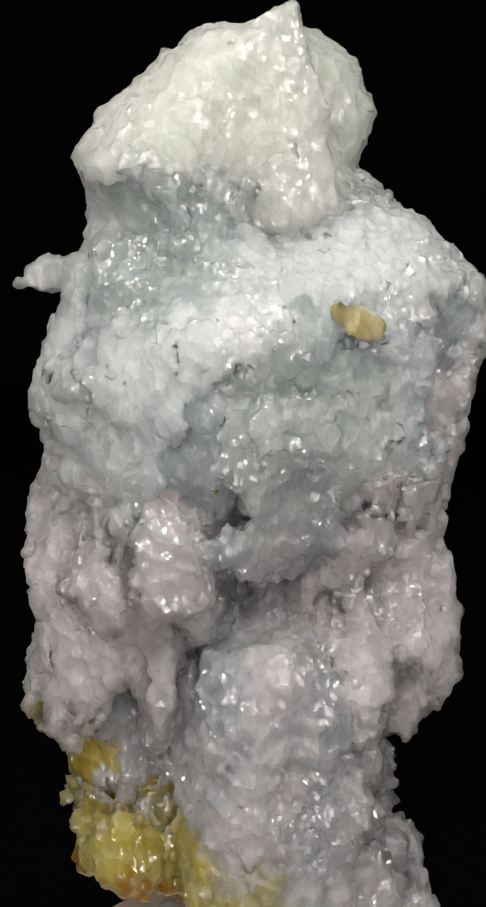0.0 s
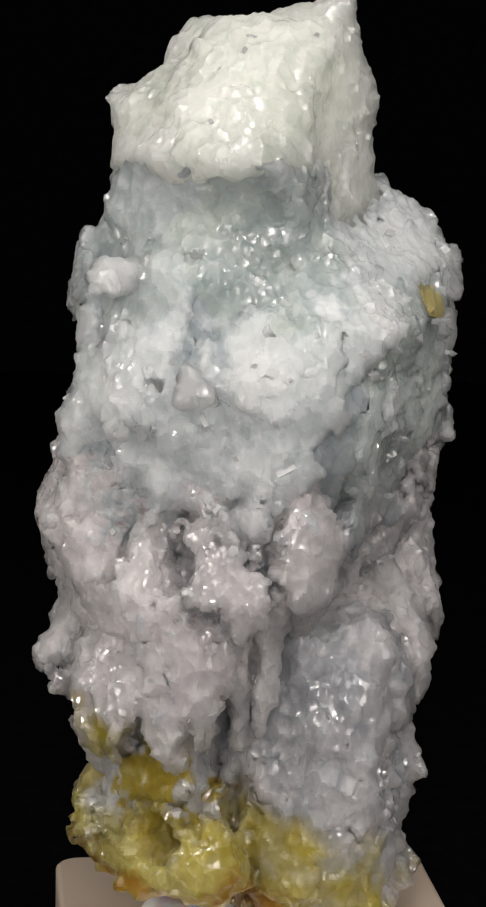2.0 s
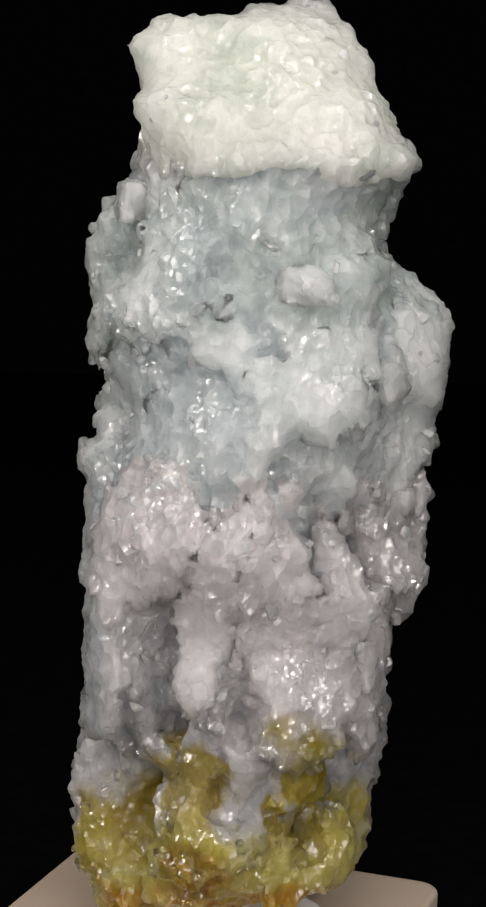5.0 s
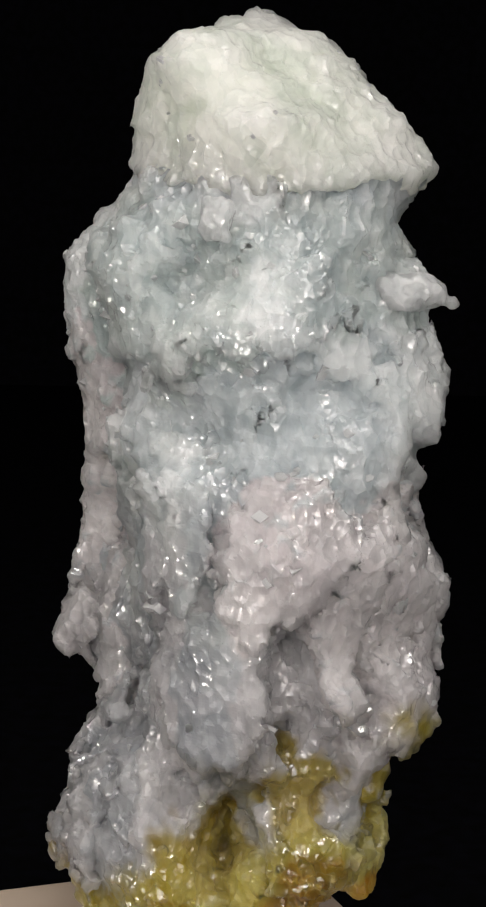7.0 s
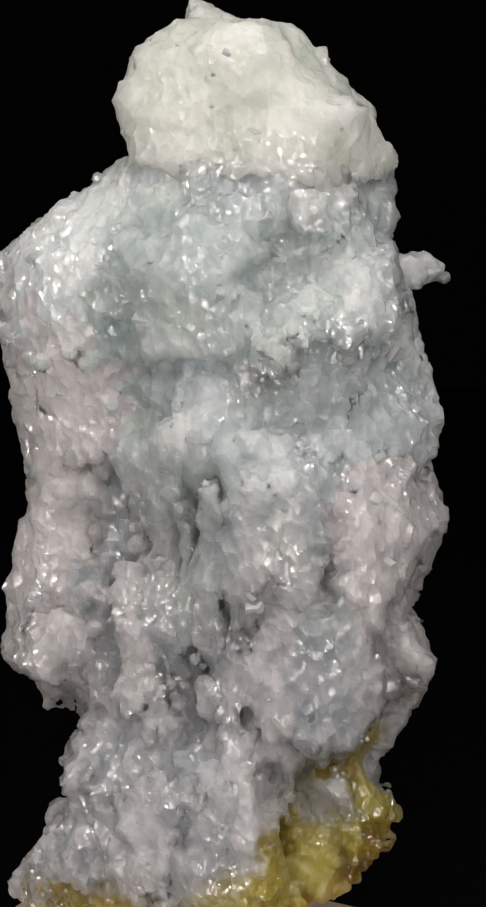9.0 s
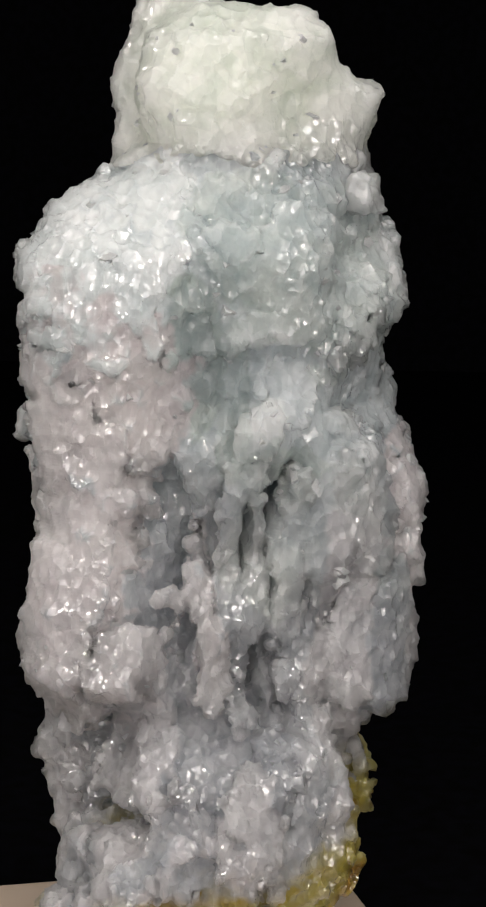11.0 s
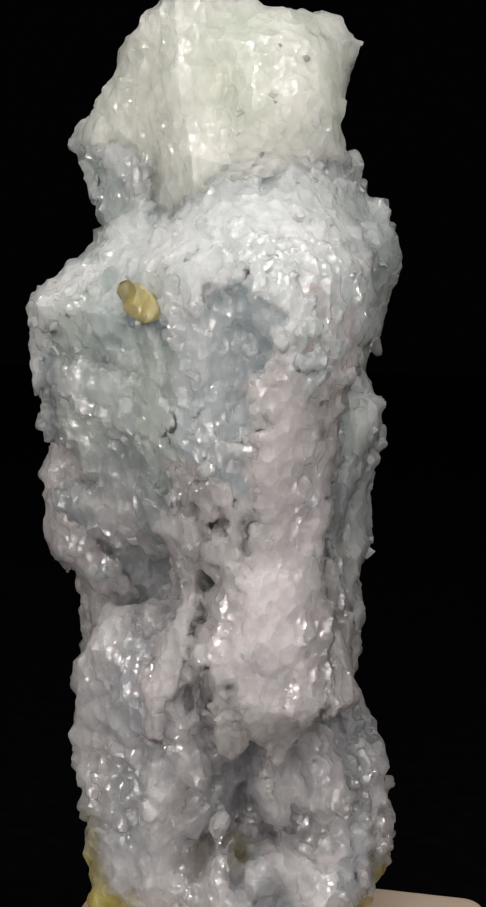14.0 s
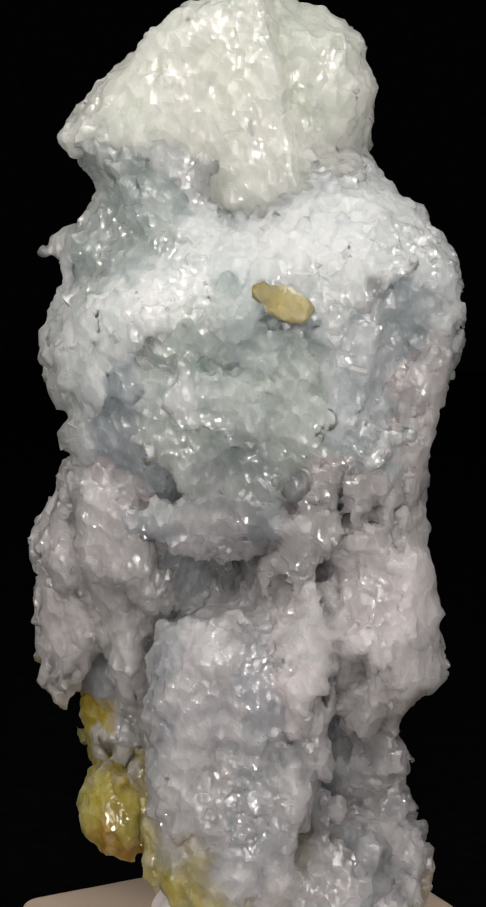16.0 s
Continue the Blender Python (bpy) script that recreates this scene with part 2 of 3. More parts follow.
# ---- the outline of the specimen: harmonics of its radius, height by height (mm) ----
FOOT = [(-58, 13.7, 8.3, 1.3, 1.5, -3.8, 0.6, -1.2, -0.6, -0.4, 0.1, -0.1),
        (-54, 13.3, 6.5, 2.4, 1.7, -2.3, 0.9, 0.2, 1.1, -0.1, 1.1, -1.0),
        (-48, 16.8, 3.0, 2.3, 2.6, -1.4, -1.7, 0.2, 0.7, 1.2, 0.9, 0.5),
        (-42, 17.0, 2.2, 1.2, 2.2, -1.6, -2.0, -0.7, 0.0, 0.1, 0.5, 0.9),
        (-36, 17.0, 2.0, 0.2, 2.1, -0.8, -1.7, -1.4, 0.4, 0.9, 0.3, 1.0),
        (-30, 19.2, -1.1, -1.1, 3.1, -2.2, -0.2, -1.4, -0.6, 1.1, 0.0, -0.6),
        (-24, 20.4, -0.9, -1.8, 4.6, -3.5, 1.3, -1.2, 0.7, 0.6, 0.7, 0.1),
        (-18, 19.1, -1.1, -0.3, 4.7, -1.3, 2.8, -2.2, -0.3, -0.5, -0.1, -0.6)]
WAIST = [(-12, 19.8, -3.2, -1.6, 3.2, -0.6, 3.2, -1.7, 1.2, -1.1, 0.0, -0.9),
        (-6, 20.5, -2.3, -2.2, 2.4, -2.0, 2.0, -0.4, 0.8, -1.2, -0.5, -0.2),
        (0, 20.7, -1.5, -2.3, 1.7, -1.1, 1.3, -1.0, 0.7, -1.5, -0.3, -0.4),
        (6, 20.6, -0.5, -3.8, 2.4, -1.0, 0.4, -0.9, 0.6, -2.0, 0.5, -0.7),
        (12, 20.5, -0.0, -4.1, 2.2, -0.9, 1.7, -1.5, 1.1, -0.9, -0.2, -0.4),
        (18, 20.7, 1.0, -3.7, 1.5, -1.6, 1.7, -0.6, 1.0, -0.8, 0.3, -0.9),
        (24, 19.1, 2.0, -2.0, 3.2, -0.5, 0.6, -1.2, -0.3, -0.8, 1.0, -0.8)]
CROWN = [(30, 16.3, -0.4, -0.3, 2.4, 0.8, 1.3, -1.3, 0.0, -1.8, -0.5, -0.1),
        (36, 14.5, -3.3, -1.2, 1.9, 2.2, 1.4, -0.8, -0.5, 0.1, -0.2, 0.3),
        (42, 13.5, -2.0, -0.4, 1.1, 1.1, 2.7, -0.3, -0.2, 0.0, 0.4, -0.7),
        (48, 11.1, 2.1, -1.1, -1.4, 1.5, 0.4, -0.8, 1.1, -0.2, -0.1, 0.0),
        (54, 4.9, 1.0, -1.9, -3.2, -0.2, -0.8, 0.9, 1.7, 0.5, 0.6, -0.0),
        (58, 0.5, 0.3, -1.8, -2.6, 0, 0, 0, 0, 0, 0, 0)]
RINGS = np.array(FOOT + WAIST + CROWN)


def outline(a, z):
    """Radius of the outline at the azimuth a (radians) and height z."""
    k = [np.interp(z, RINGS[:, 0], RINGS[:, i]) for i in range(1, 12)]
    r = k[0]
    for h in range(1, 6):
        r = r + k[2 * h - 1] * np.cos(h * a) + k[2 * h] * np.sin(h * a)
    return r


def polar(x, y):
    return np.arctan2(y, x), np.sqrt(x * x + y * y)


def across(a, az, r=20.0):
    """Distance round the specimen from the azimuth az (degrees)."""
    d = a - radians(az)
    return (d - 2 * np.pi * np.round(d / (2 * np.pi))) * r


def smax(a, b, k):
    h = np.clip(0.5 - 0.5 * (b - a) / k, 0, 1)
    return b * (1 - h) + a * h + k * h * (1 - h)


def smin(a, b, k):
    return -smax(-a, -b, k)


# hollows: azimuth, height, half width, half height, depth, lean
HOLLOWS = [(-74, -1.5, 9, 5.5, 3.0, 0), (-76, -14, 5.5, 4, 6, 0), (-22, 12, 2.6, 8, 3.5, 0), (-31, -8, 3, 8, 7, 0), (-86, -9, 2, 5, 5, 0),
           (-12, -44, 4.5, 4.5, 10, 0), (-22, -28, 3.5, 10, 6, 0)]
HOLLOWS += [(8, -43, 2.2, 2.8, 8, 0), (9, -5, 3, 6, 5, 0), (14, -17, 3, 9, 5, 0), (27, 14, 2.6, 9, 2, 0),
            (71, -7, 2.5, 8, 4, 0), (123, -43, 4.8, 4.8, 11, 0), (146, -23, 3.2, 8, 6, 0)]
HOLLOWS += [(-170, 3, 5.5, 4.5, 3.2, 0), (-136, 4, 5.5, 7, 3.2, 0), (-150, -8, 2.8, 5.5, 5, 0), (-141, -31, 3.2, 7, 7, 0), (-148, -43, 3.5, 5, 9, 0),
            (-36, -42, 2.6, 6, 6, 0), (-117, 29, 9, 4.5, 1.3, 0), (-112, -28, 3.2, 9, 6, 0), (86, -28, 1.6, 2.2, 7, 0), (45, 6, 2, 7, 1.2, 0)]
HOLLOWS += [(-100, -37, 3.5, 8, 7, 0), (-125, -44, 4, 4, 6, 0), (-55, -13, 3, 4, 5, 0), (-95, -14, 2, 4, 4, 0), (165, -38, 3, 3, 4, 0), (100, -36, 3, 3, 4, 0),
            (38, -12, 2, 9, 2, 0), (60, -30, 2, 8, 2, 0), (0, -36, 3, 5, 5, 0), (-178, -30, 5, 2, 3, 0)]


def terrace(x, y, z, size, seed, stretch=1.6):
    """0 to 1 with ragged steps: the crusts that overlie one another."""
    h = z / stretch
    n = vnoise(x, y, h, size, seed) + 0.4 * vnoise(x, y, z, size * 0.4, seed + 1) + 0.16 * vnoise(x, y, z, size * 0.16, seed + 2)
    return np.clip(n / 0.14 + 0.5, 0, 1)


def core(x, y, z, shrink):
    a, r = polar(x, y)
    low = np.clip((4 - z) / 8, 0, 1)
    wall = outline(a, z) - shrink(a, z) - 0.9
    wall = wall + (1 - low) * (1.7 * terrace(x, y, z, 9, 3, 1.4) + 0.8 * terrace(x, y, z, 4.2, 6, 1.2) - 0.3)
    wall = wall + low * (2.4 * terrace(x, y, z, 7, 3, 3.6) + 1.1 * terrace(x, y, z, 3.4, 6, 2.8) - 0.3)
    wob = vnoise(x, y, z, 3.5, 4) * 0.25
    for az, h, w, t, depth, lean in HOLLOWS:
        s = across(a, az)
        k = np.nonzero((np.abs(s) < w * 1.7) & (np.abs(z - h) < t * 1.7))
        d = np.sqrt((s[k] / w) ** 2 + ((z[k] - h) / t) ** 2) + wob[k]
        wall[k] -= depth * np.clip((1.35 - d) / 0.6, 0, 1) ** 1.3
    return (r - wall) * 0.85


def cap(x, y, z):
    a, r = polar(x, y)
    d = (r - outline(a, z) - 0.7 * terrace(x, y, z, 9, 13, 1.0) - 0.3 * terrace(x, y, z, 4, 16, 1.0) + 0.5) * 0.85
    top = z - 51.5 - 0.6 * vnoise(x, y, 0 * z, 6, 9)
    bottom = 34.2 - 6.5 * np.clip(1.2 - np.abs(across(a, -70, 1.0)) / 0.72, 0, 1) + 1.4 * vnoise(x, y, 0 * z, 6, 5) + 0.6 * vnoise(x, y, 0 * z, 2, 6)
    return smax(smin(smax(d, top, 1.2), peak(x, y, z), 1.2), bottom - z, 0.8)


def peak(x, y, z):
    """The standing blade on top of the cap."""
    u = x * math.cos(radians(-85)) + y * math.sin(radians(-85))
    v = -x * math.sin(radians(-85)) + y * math.cos(radians(-85))
    low = np.clip(53 - z, 0, 20)
    d = np.maximum(np.abs(u - 7.4) - 4.6, np.abs(v + 1.0) - 5.5 - 0.28 * low)
    d = d + 0.4 * vnoise(x, y, z, 5, 31) + 0.2 * vnoise(x, y, z, 1.8, 32) - 0.5 * terrace(x, y, z, 6, 33)
    top = z - 54.4 - 0.5 * np.minimum(v - 5.0, 0) - 0.12 * (u - 9) + 0.5 * vnoise(x, y, z, 2.5, 34)
    return smax(smax(d, top, 1.0), 29 - z, 1.0)


def sheet(az, top, bottom, width, off, thick, lean=0.0, seed=0, ragged=1.6, drape=0.35, square=False):
    """A crust that clings to the outline: a tongue with a ragged edge that stands off towards its lower end."""
    def field(x, y, z):
        a, r = polar(x, y)
        mid, half = 0.5 * (top + bottom), 0.5 * (top - bottom)
        fall = np.clip((top - z) / (top - bottom), 0, 1)
        s = across(a, az) - lean * (z - mid)
        if drape >= 0.4 and not square:
            s = s / (1.08 - 0.5 * fall ** 1.5)
        rim = ragged * (1.2 * vnoise(x, y, z, 3.6, seed) + 0.55 * vnoise(x, y, z, 1.6, seed + 2) + 0.5 * vnoise(x, y, z, 0.9, seed + 4))
        d = np.sqrt((s / width) ** 2 + ((z - mid) / half) ** 2 * 0.9 + ((s / width) * ((z - mid) / half)) ** 2)
        if square:
            d = (np.abs(s / width) ** 6 + np.abs((z - mid) / half) ** 6) ** (1 / 6)
        edge = (d - 1) * min(width, half) + rim
        rc = outline(a, z) + off - 0.5 * thick + drape * (fall - 0.6) * 3.2 + 0.4 * vnoise(x, y, z, 5.5, seed + 1)
        rc = rc + 0.5 * terrace(x, y, z, 5, seed + 5) - 0.25
        shell = np.maximum(r - rc - 0.5 * thick * (1.1 - 0.35 * fall), rc - 0.5 * thick - 1.9 - r)
        return smax(shell, edge, 0.12) * 0.85
    az_r = radians(az)
    reach = np.array([(outline(az_r + b, h) + off + 1.5) * np.array((math.cos(az_r + b), math.sin(az_r + b)))
                      for b in np.linspace(-(width + 4) / 17, (width + 4) / 17, 9) for h in np.linspace(bottom - 2, top + 2, 9)])
    inner = reach * 0.72
    pts = np.concatenate([reach, inner])
    lo = (*pts.min(0) - 0.5, bottom - 3)
    hi = (*pts.max(0) + 0.5, top + 3)
    return field, lo, hi


def lump(az, r, z, ra, rz, rr, seed=0, power=3):
    """A rounded, knobbly mass, ra wide, rz high, rr deep, at a radius r."""
    cx_, cy_ = r * math.cos(radians(az)), r * math.sin(radians(az))
    c, s = math.cos(radians(az)), math.sin(radians(az))

    def field(x, y, zz):
        u, v = (x - cx_) * c + (y - cy_) * s, -(x - cx_) * s + (y - cy_) * c
        d = (np.abs(u / rr) ** power + np.abs(v / ra) ** power + np.abs((zz - z) / rz) ** power) ** (1 / power)
        return (d - 1) * min(ra, rz, rr) + 0.9 * vnoise(x, y, zz, 4.5, seed) + 0.3 * vnoise(x, y, zz, 1.4, seed + 1) - 1.2 * terrace(x, y, zz, 6, seed) + 0.6
    m = max(ra, rr) + 2
    return field, (cx_ - m, cy_ - m, z - rz - 2), (cx_ + m, cy_ + m, z + rz + 2)


# ---- the setting ----


def slab(name, lo, hi, material):
    bm = bmesh.new()
    bmesh.ops.create_cube(bm, size=1)
    for v in bm.verts:
        v.co = Vector([(l + h) / 2 + c * (h - l) for l, h, c in zip(lo, hi, v.co)])
    mesh = bpy.data.meshes.new(name)
    bm.to_mesh(mesh)
    bm.free()
    mesh.materials.append(material)
    return tagged(new(name, mesh), kind="structure")


slab("ground", (-2, -2, -0.02), (2, 2, 0.0), VELVET)
slab("backdrop", (-2, 0.6, 0.0), (2, 0.62, 2.0), VELVET)
slab("wall_front", (-2, -1.52, 0.0), (2, -1.5, 2.0), VELVET)
slab("wall_left", (-2.02, -1.5, 0.0), (-2.0, 0.6, 2.0), VELVET)
slab("wall_right", (2.0, -1.5, 0.0), (2.02, 0.6, 2.0), VELVET)
slab("ceiling", (-2, -1.5, 2.0), (2, 0.6, 2.02), VELVET)

# ---- the display base: a two-inch square block with rounded corners ----


def display_base():
    bm = bmesh.new()
    outline_pts = []
    half, rad = 25.4 * MM, 3.2 * MM
    for qx, qy, start in ((1, 1, 0), (-1, 1, 90), (-1, -1, 180), (1, -1, 270)):
        for k in range(9):
            b = radians(start + 90 * k / 8)
            outline_pts.append((qx * (half - rad) + rad * math.cos(b), qy * (half - rad) + rad * math.sin(b)))
    face = bm.faces.new([bm.verts.new((x, y, 0)) for x, y in outline_pts])
    top = bmesh.ops.extrude_face_region(bm, geom=[face])
    for v in top["geom"]:
        if isinstance(v, bmesh.types.BMVert):
            v.co.z = 20 * MM
    bm.normal_update()
    rim = [e for e in bm.edges if all(v.co.z > 19 * MM for v in e.verts)]
    bmesh.ops.bevel(bm, geom=rim, offset=0.7 * MM, segments=3, affect="EDGES", profile=0.5)
    bmesh.ops.recalc_face_normals(bm, faces=bm.faces)
    bmesh.ops.transform(bm, matrix=pose(6.6 * MM, 1.2 * MM, 0, 0, 0, 55.5), verts=bm.verts)
    mesh = bpy.data.meshes.new("display_base")
    bm.to_mesh(mesh)
    bm.free()
    mesh.materials.append(BEIGE)
    for poly in mesh.polygons:
        poly.use_smooth = abs(poly.normal.z) < 0.98
    return tagged(new("display_base", mesh), "square beige block with rounded corners under the specimen", "display base")


base = display_base()


def putty_field(x, y, z):
    d = np.sqrt(((x - 4) / 16) ** 2 + ((y - 0) / 15) ** 2) - 1
    d = d * 14 + 1.6 * vnoise(x, y, z, 6, 12) + 0.8 * (z + 62)
    return smax(smax(d, z + 55.5 - 1.0 * vnoise(x, y, 0 * z, 5, 13), 2.5), -62.3 - z, 0.3)


mesh, _, _ = solid(putty_field, (-18, -20, -62.6), (26, 20, -53), 0.5, rough=0.25, grain=0.0, seed=4, spike=0.0, smooth=True)
mesh.name = "mounting_putty"
mesh.materials.append(PUTTY)
putty = tagged(new("mounting_putty", mesh), "lump of white mounting putty pressed onto the beige base", "putty")

# ---- the specimen ----
specimen = tagged(new("mineral_specimen"), "tall pale blue-grey and white crystal cluster with a yellow foot", "mineral specimen")
specimen.location = AXIS

STEP = 0.32

# crusts: name, material, label, azimuth, top, bottom, half width, off, thick, lean, drape
SHEETS = [
    ("ledge", WHITE, "milky white ledge", -106, 26, 9, 9, 0.8, 4.5, 0.7, 0.3),
    ("ledge", WHITE, "", -62, 29, 18, 14, 0.8, 4.5, 0.2, 0.3),
    ("dome", GREY, "smooth greenish dome", -68, 20, -6, 9.5, 0.2, 5, 0, 0.0),
    ("lip", GREY, "scalloped lip", -72, -3, -11.5, 9, 0.4, 3.5, 0, 0.6),
    ("neck", WHITE, "milky white neck", -45, 35, 24, 11, 0.6, 4, 0, 0.4),
    ("shield", WHITE, "milky white shield", 2, 34, 17, 10, 0.4, 3.5, 0.1, 0.4),
    ("column", PINK, "pale pink hanging column", -7, 20, -28, 4.2, 0.5, 4, 0, 0.2),
    ("column", PINK, "", 27, -9, -27, 2.8, 0.8, 3, -0.25, 0.3),
    ("column", PINK, "", -24, -2, -29, 3.6, 0.2, 4, -0.1, 0.2),
    ("column", PINK, "", 8, 18, 2, 4.5, 0.2, 3, 0, 0.2),
]
SHEETS += [
    ("flap", PINK, "", -106, -2, -17, 4.5, 0.3, 2.4, -0.15, 0.7),
    ("flap", PINK, "", -121, -13, -29, 3.2, 0.3, 2.4, 0, 0.7),
    ("flap", PINK, "", -131, -4, -19, 2.0, 0.8, 2.2, -0.2, 0.5),
    ("flap", PINK, "", -154, -11, -32, 5, 0.4, 2.6, -0.1, 0.7),
    ("flap", PINK, "", -174, -11, -34, 6, 0.4, 2.6, 0, 0.7),
    ("flap", PINK, "", -159, -5, -20, 2.0, 0.7, 2.2, -0.25, 0.4),
    ("flap", PINK, "", 163, -1, -14, 2.6, 0.4, 2.2, 0, 0.5),
    ("flap", PINK, "", 172, -1, -17, 2.2, 0.5, 2.2, 0, 0.5),
    ("flap", PINK, "", -178, -2, -15, 1.8, 0.5, 2.2, 0, 0.5),
]
SHEETS += [
    ("flap", PINK, "", 174, -15, -34, 4, 0.6, 2.4, 0.1, 0.6),
    ("flap", PINK, "", 157, -7, -25, 3.0, 0.4, 2.4, 0, 0.6),
    ("flap", PINK, "broad projecting pinkish flap", 136, 2, -16, 7.5, 1.0, 3, 0.2, 0.8),
    ("flap", GREY, "broad blue-grey slab", 116, -12, -32, 8, 0.6, 3.2, 0.15, 0.6),
    ("flap", GREY, "", 122, -22, -33, 2.4, 0.9, 2.6, 0, 0.5),
    ("plate", WHITE, "white crystal plate", 50, 6.5, 0.5, 2.6, 0.6, 1.6, 0.1, 0.4),
    ("slab", WHITE, "", 128, 37, 17, 5.0, 0.5, 3.5, 0, 0.3),
    ("slab", WHITE, "", -168, 16, 6.5, 5.5, 0.6, 2.6, 0, 0.6),
    ("plate", PINK, "square pinkish plate", 12, -18, -26.5, 3.2, 0.8, 1.8, 0.1, 0.6),
    ("flap", PINK, "", -9, -17, -32, 4.0, 1.0, 2.4, 0, 0.8),
    ("flap", GREY, "", 100, -13, -29, 4.0, 0.9, 3.4, 0, 0.5),
    ("flap", GREY, "", 70, -3, -26, 2.6, 0.8, 2.6, 0, 0.3),
    ("flap", GREY, "", 47, 1, -30, 4.5, 0.3, 2.8, 0, 0.3),
    ("flap", GREY, "", 86, 1, -15, 5, 0.3, 2.8, 0, 0.4),
    ("flap", GREY, "", 84, -16, -34, 4, 0.2, 2.8, 0, 0.5),
    ("flap", PINK, "", -42, 0, -27, 3.6, 0.3, 3, 0.1, 0.4),
    ("flap", PINK, "", -143, -2, -14, 2.4, 0.3, 2.2, -0.2, 0.5),
    ("flap", PINK, "", 148, -1, -12, 3.0, 0.4, 2.2, 0.1, 0.5),
    ("flap", GREY, "", 104, 0, -13, 4.0, 0.3, 2.6, 0, 0.4),
    ("flap", PINK, "", -140, -16, -28, 2.2, 0.5, 2.2, 0, 0.6),
]
SHEETS += [
    ("stain", OCHRE, "ochre-yellow stain", -54.5, 21.5, 18.2, 2.7, 0.85, 0.9, -0.9, 0.1),
    ("stain", OCHRE, "", -96, 1.9, 0.2, 0.8, -1.6, 1.0, 0.0, 0.1),
]
# masses: name, material, label, azimuth, radius, height, half width, half height, half depth
LUMPS = [
    ("pillow", PINK, "smooth rounded lavender mass", -64, 11.0, -31, 10, 14, 9.5),
    ("pillow", PINK, "", -70, 11.5, -43, 8.2, 14, 8.4),
    ("yellow_crust", GREY, "olive-yellow stained crust", 178, 12.5, -43, 7, 7, 5.5),
    ("yellow_crust", GREY, "", -158, 12, -46, 7, 6, 6),
    ("yellow_crust", GREY, "", 150, 11, -49, 6, 5, 5),
    ("yellow_crust", GREY, "", 196, 17, -35, 5, 4, 3),
    ("yellow_crust", GREY, "", 95, 12, -52, 6, 4, 5),
    ("yellow_crust", GREY, "", 45, 13, -51, 6, 4, 5),
    ("yellow_crust", GREY, "", 124, 6.5, -45, 6, 6.5, 4.5),
    ("yellow_crust", GREY, "", -140, 8, -45, 5, 6, 4.5),
    ("knob", CLEAR, "clear projecting crystal knob", 186, 19.3, 23, 1.8, 1.6, 4.6),
    ("knob", CLEAR, "", 112, 12.6, 31, 1.1, 1.3, 2.6),
    ("knob", CLEAR, "", 216, 22, 12, 1.8, 2.0, 1.8),
    ("knob", CLEAR, "", 107, 16.8, -26, 1.3, 3.2, 2.4),
    ("toe", GREY, "pale crystalline toe", -10, 16, -50, 6, 6, 6),
    ("toe", GREY, "", 68, 13, -41, 6, 7, 5),
    ("toe", PINK, "", 20, 15, -46, 5, 8, 5),
]

# what has grown together into one body, and what it is made of: white, lavender, yellow or greenish
GROWN = {"ledge": 0, "neck": 0, "shield": 0, "pillow": 1, "column": 1, "toe": 1, "yellow_crust": 2, "dome": 3, "lip": 4, "flap": 1, "slab": 0, "plate": 0}
grown = []
for i, (name, material, label, az, top, bottom, width, off, thick, lean, drape) in enumerate(SHEETS):
    if name in GROWN:
        kind = 4 if material == GREY and name == "flap" else 1 if material == PINK else GROWN[name]
        grown.append((kind, az, bottom - 3, top + 3, width + 5 + abs(lean) * (top - bottom) / 2, sheet(az, top, bottom, width, off, thick, lean, i, 0.8 if name == "plate" else 1.6, drape, name == "plate")[0]))
for i, (name, material, label, az, r, z, ra, rz, rr) in enumerate(LUMPS):
    if name in GROWN:
        grown.append((GROWN[name], az, z - rz - 2, z + rz + 2, ra * 2 + 6, lump(az, r, z, ra, rz, rr, i + 40)[0]))


# caves under and between the crusts: azimuth, height, half width, half height, depth
CAVES = [(118, -42, 4.6, 4.6, 9), (-160, -43, 3, 3.5, 7), (-150, -9, 2.2, 3.5, 5), (170, -25, 2.2, 5, 5), (137, -20, 1.8, 6, 6), (-75, -14.5, 6, 3, 7),
         (-107, -21, 1.4, 4, 5), (-125, -22, 1.3, 5, 4), (-36, -25, 1.0, 2.6, 8), (-45, -15, 2, 3, 5), (6, -42, 3, 3, 7), (90, -28, 1.3, 1.8, 7),
         (16, -8, 3, 5, 5), (22, -22, 2.5, 6, 5), (48, -9, 1.4, 5, 5), (-130, -38, 3, 6, 5), (-18, -39, 2.6, 8, 9), (-32, -13, 2.2, 4.5, 6)]


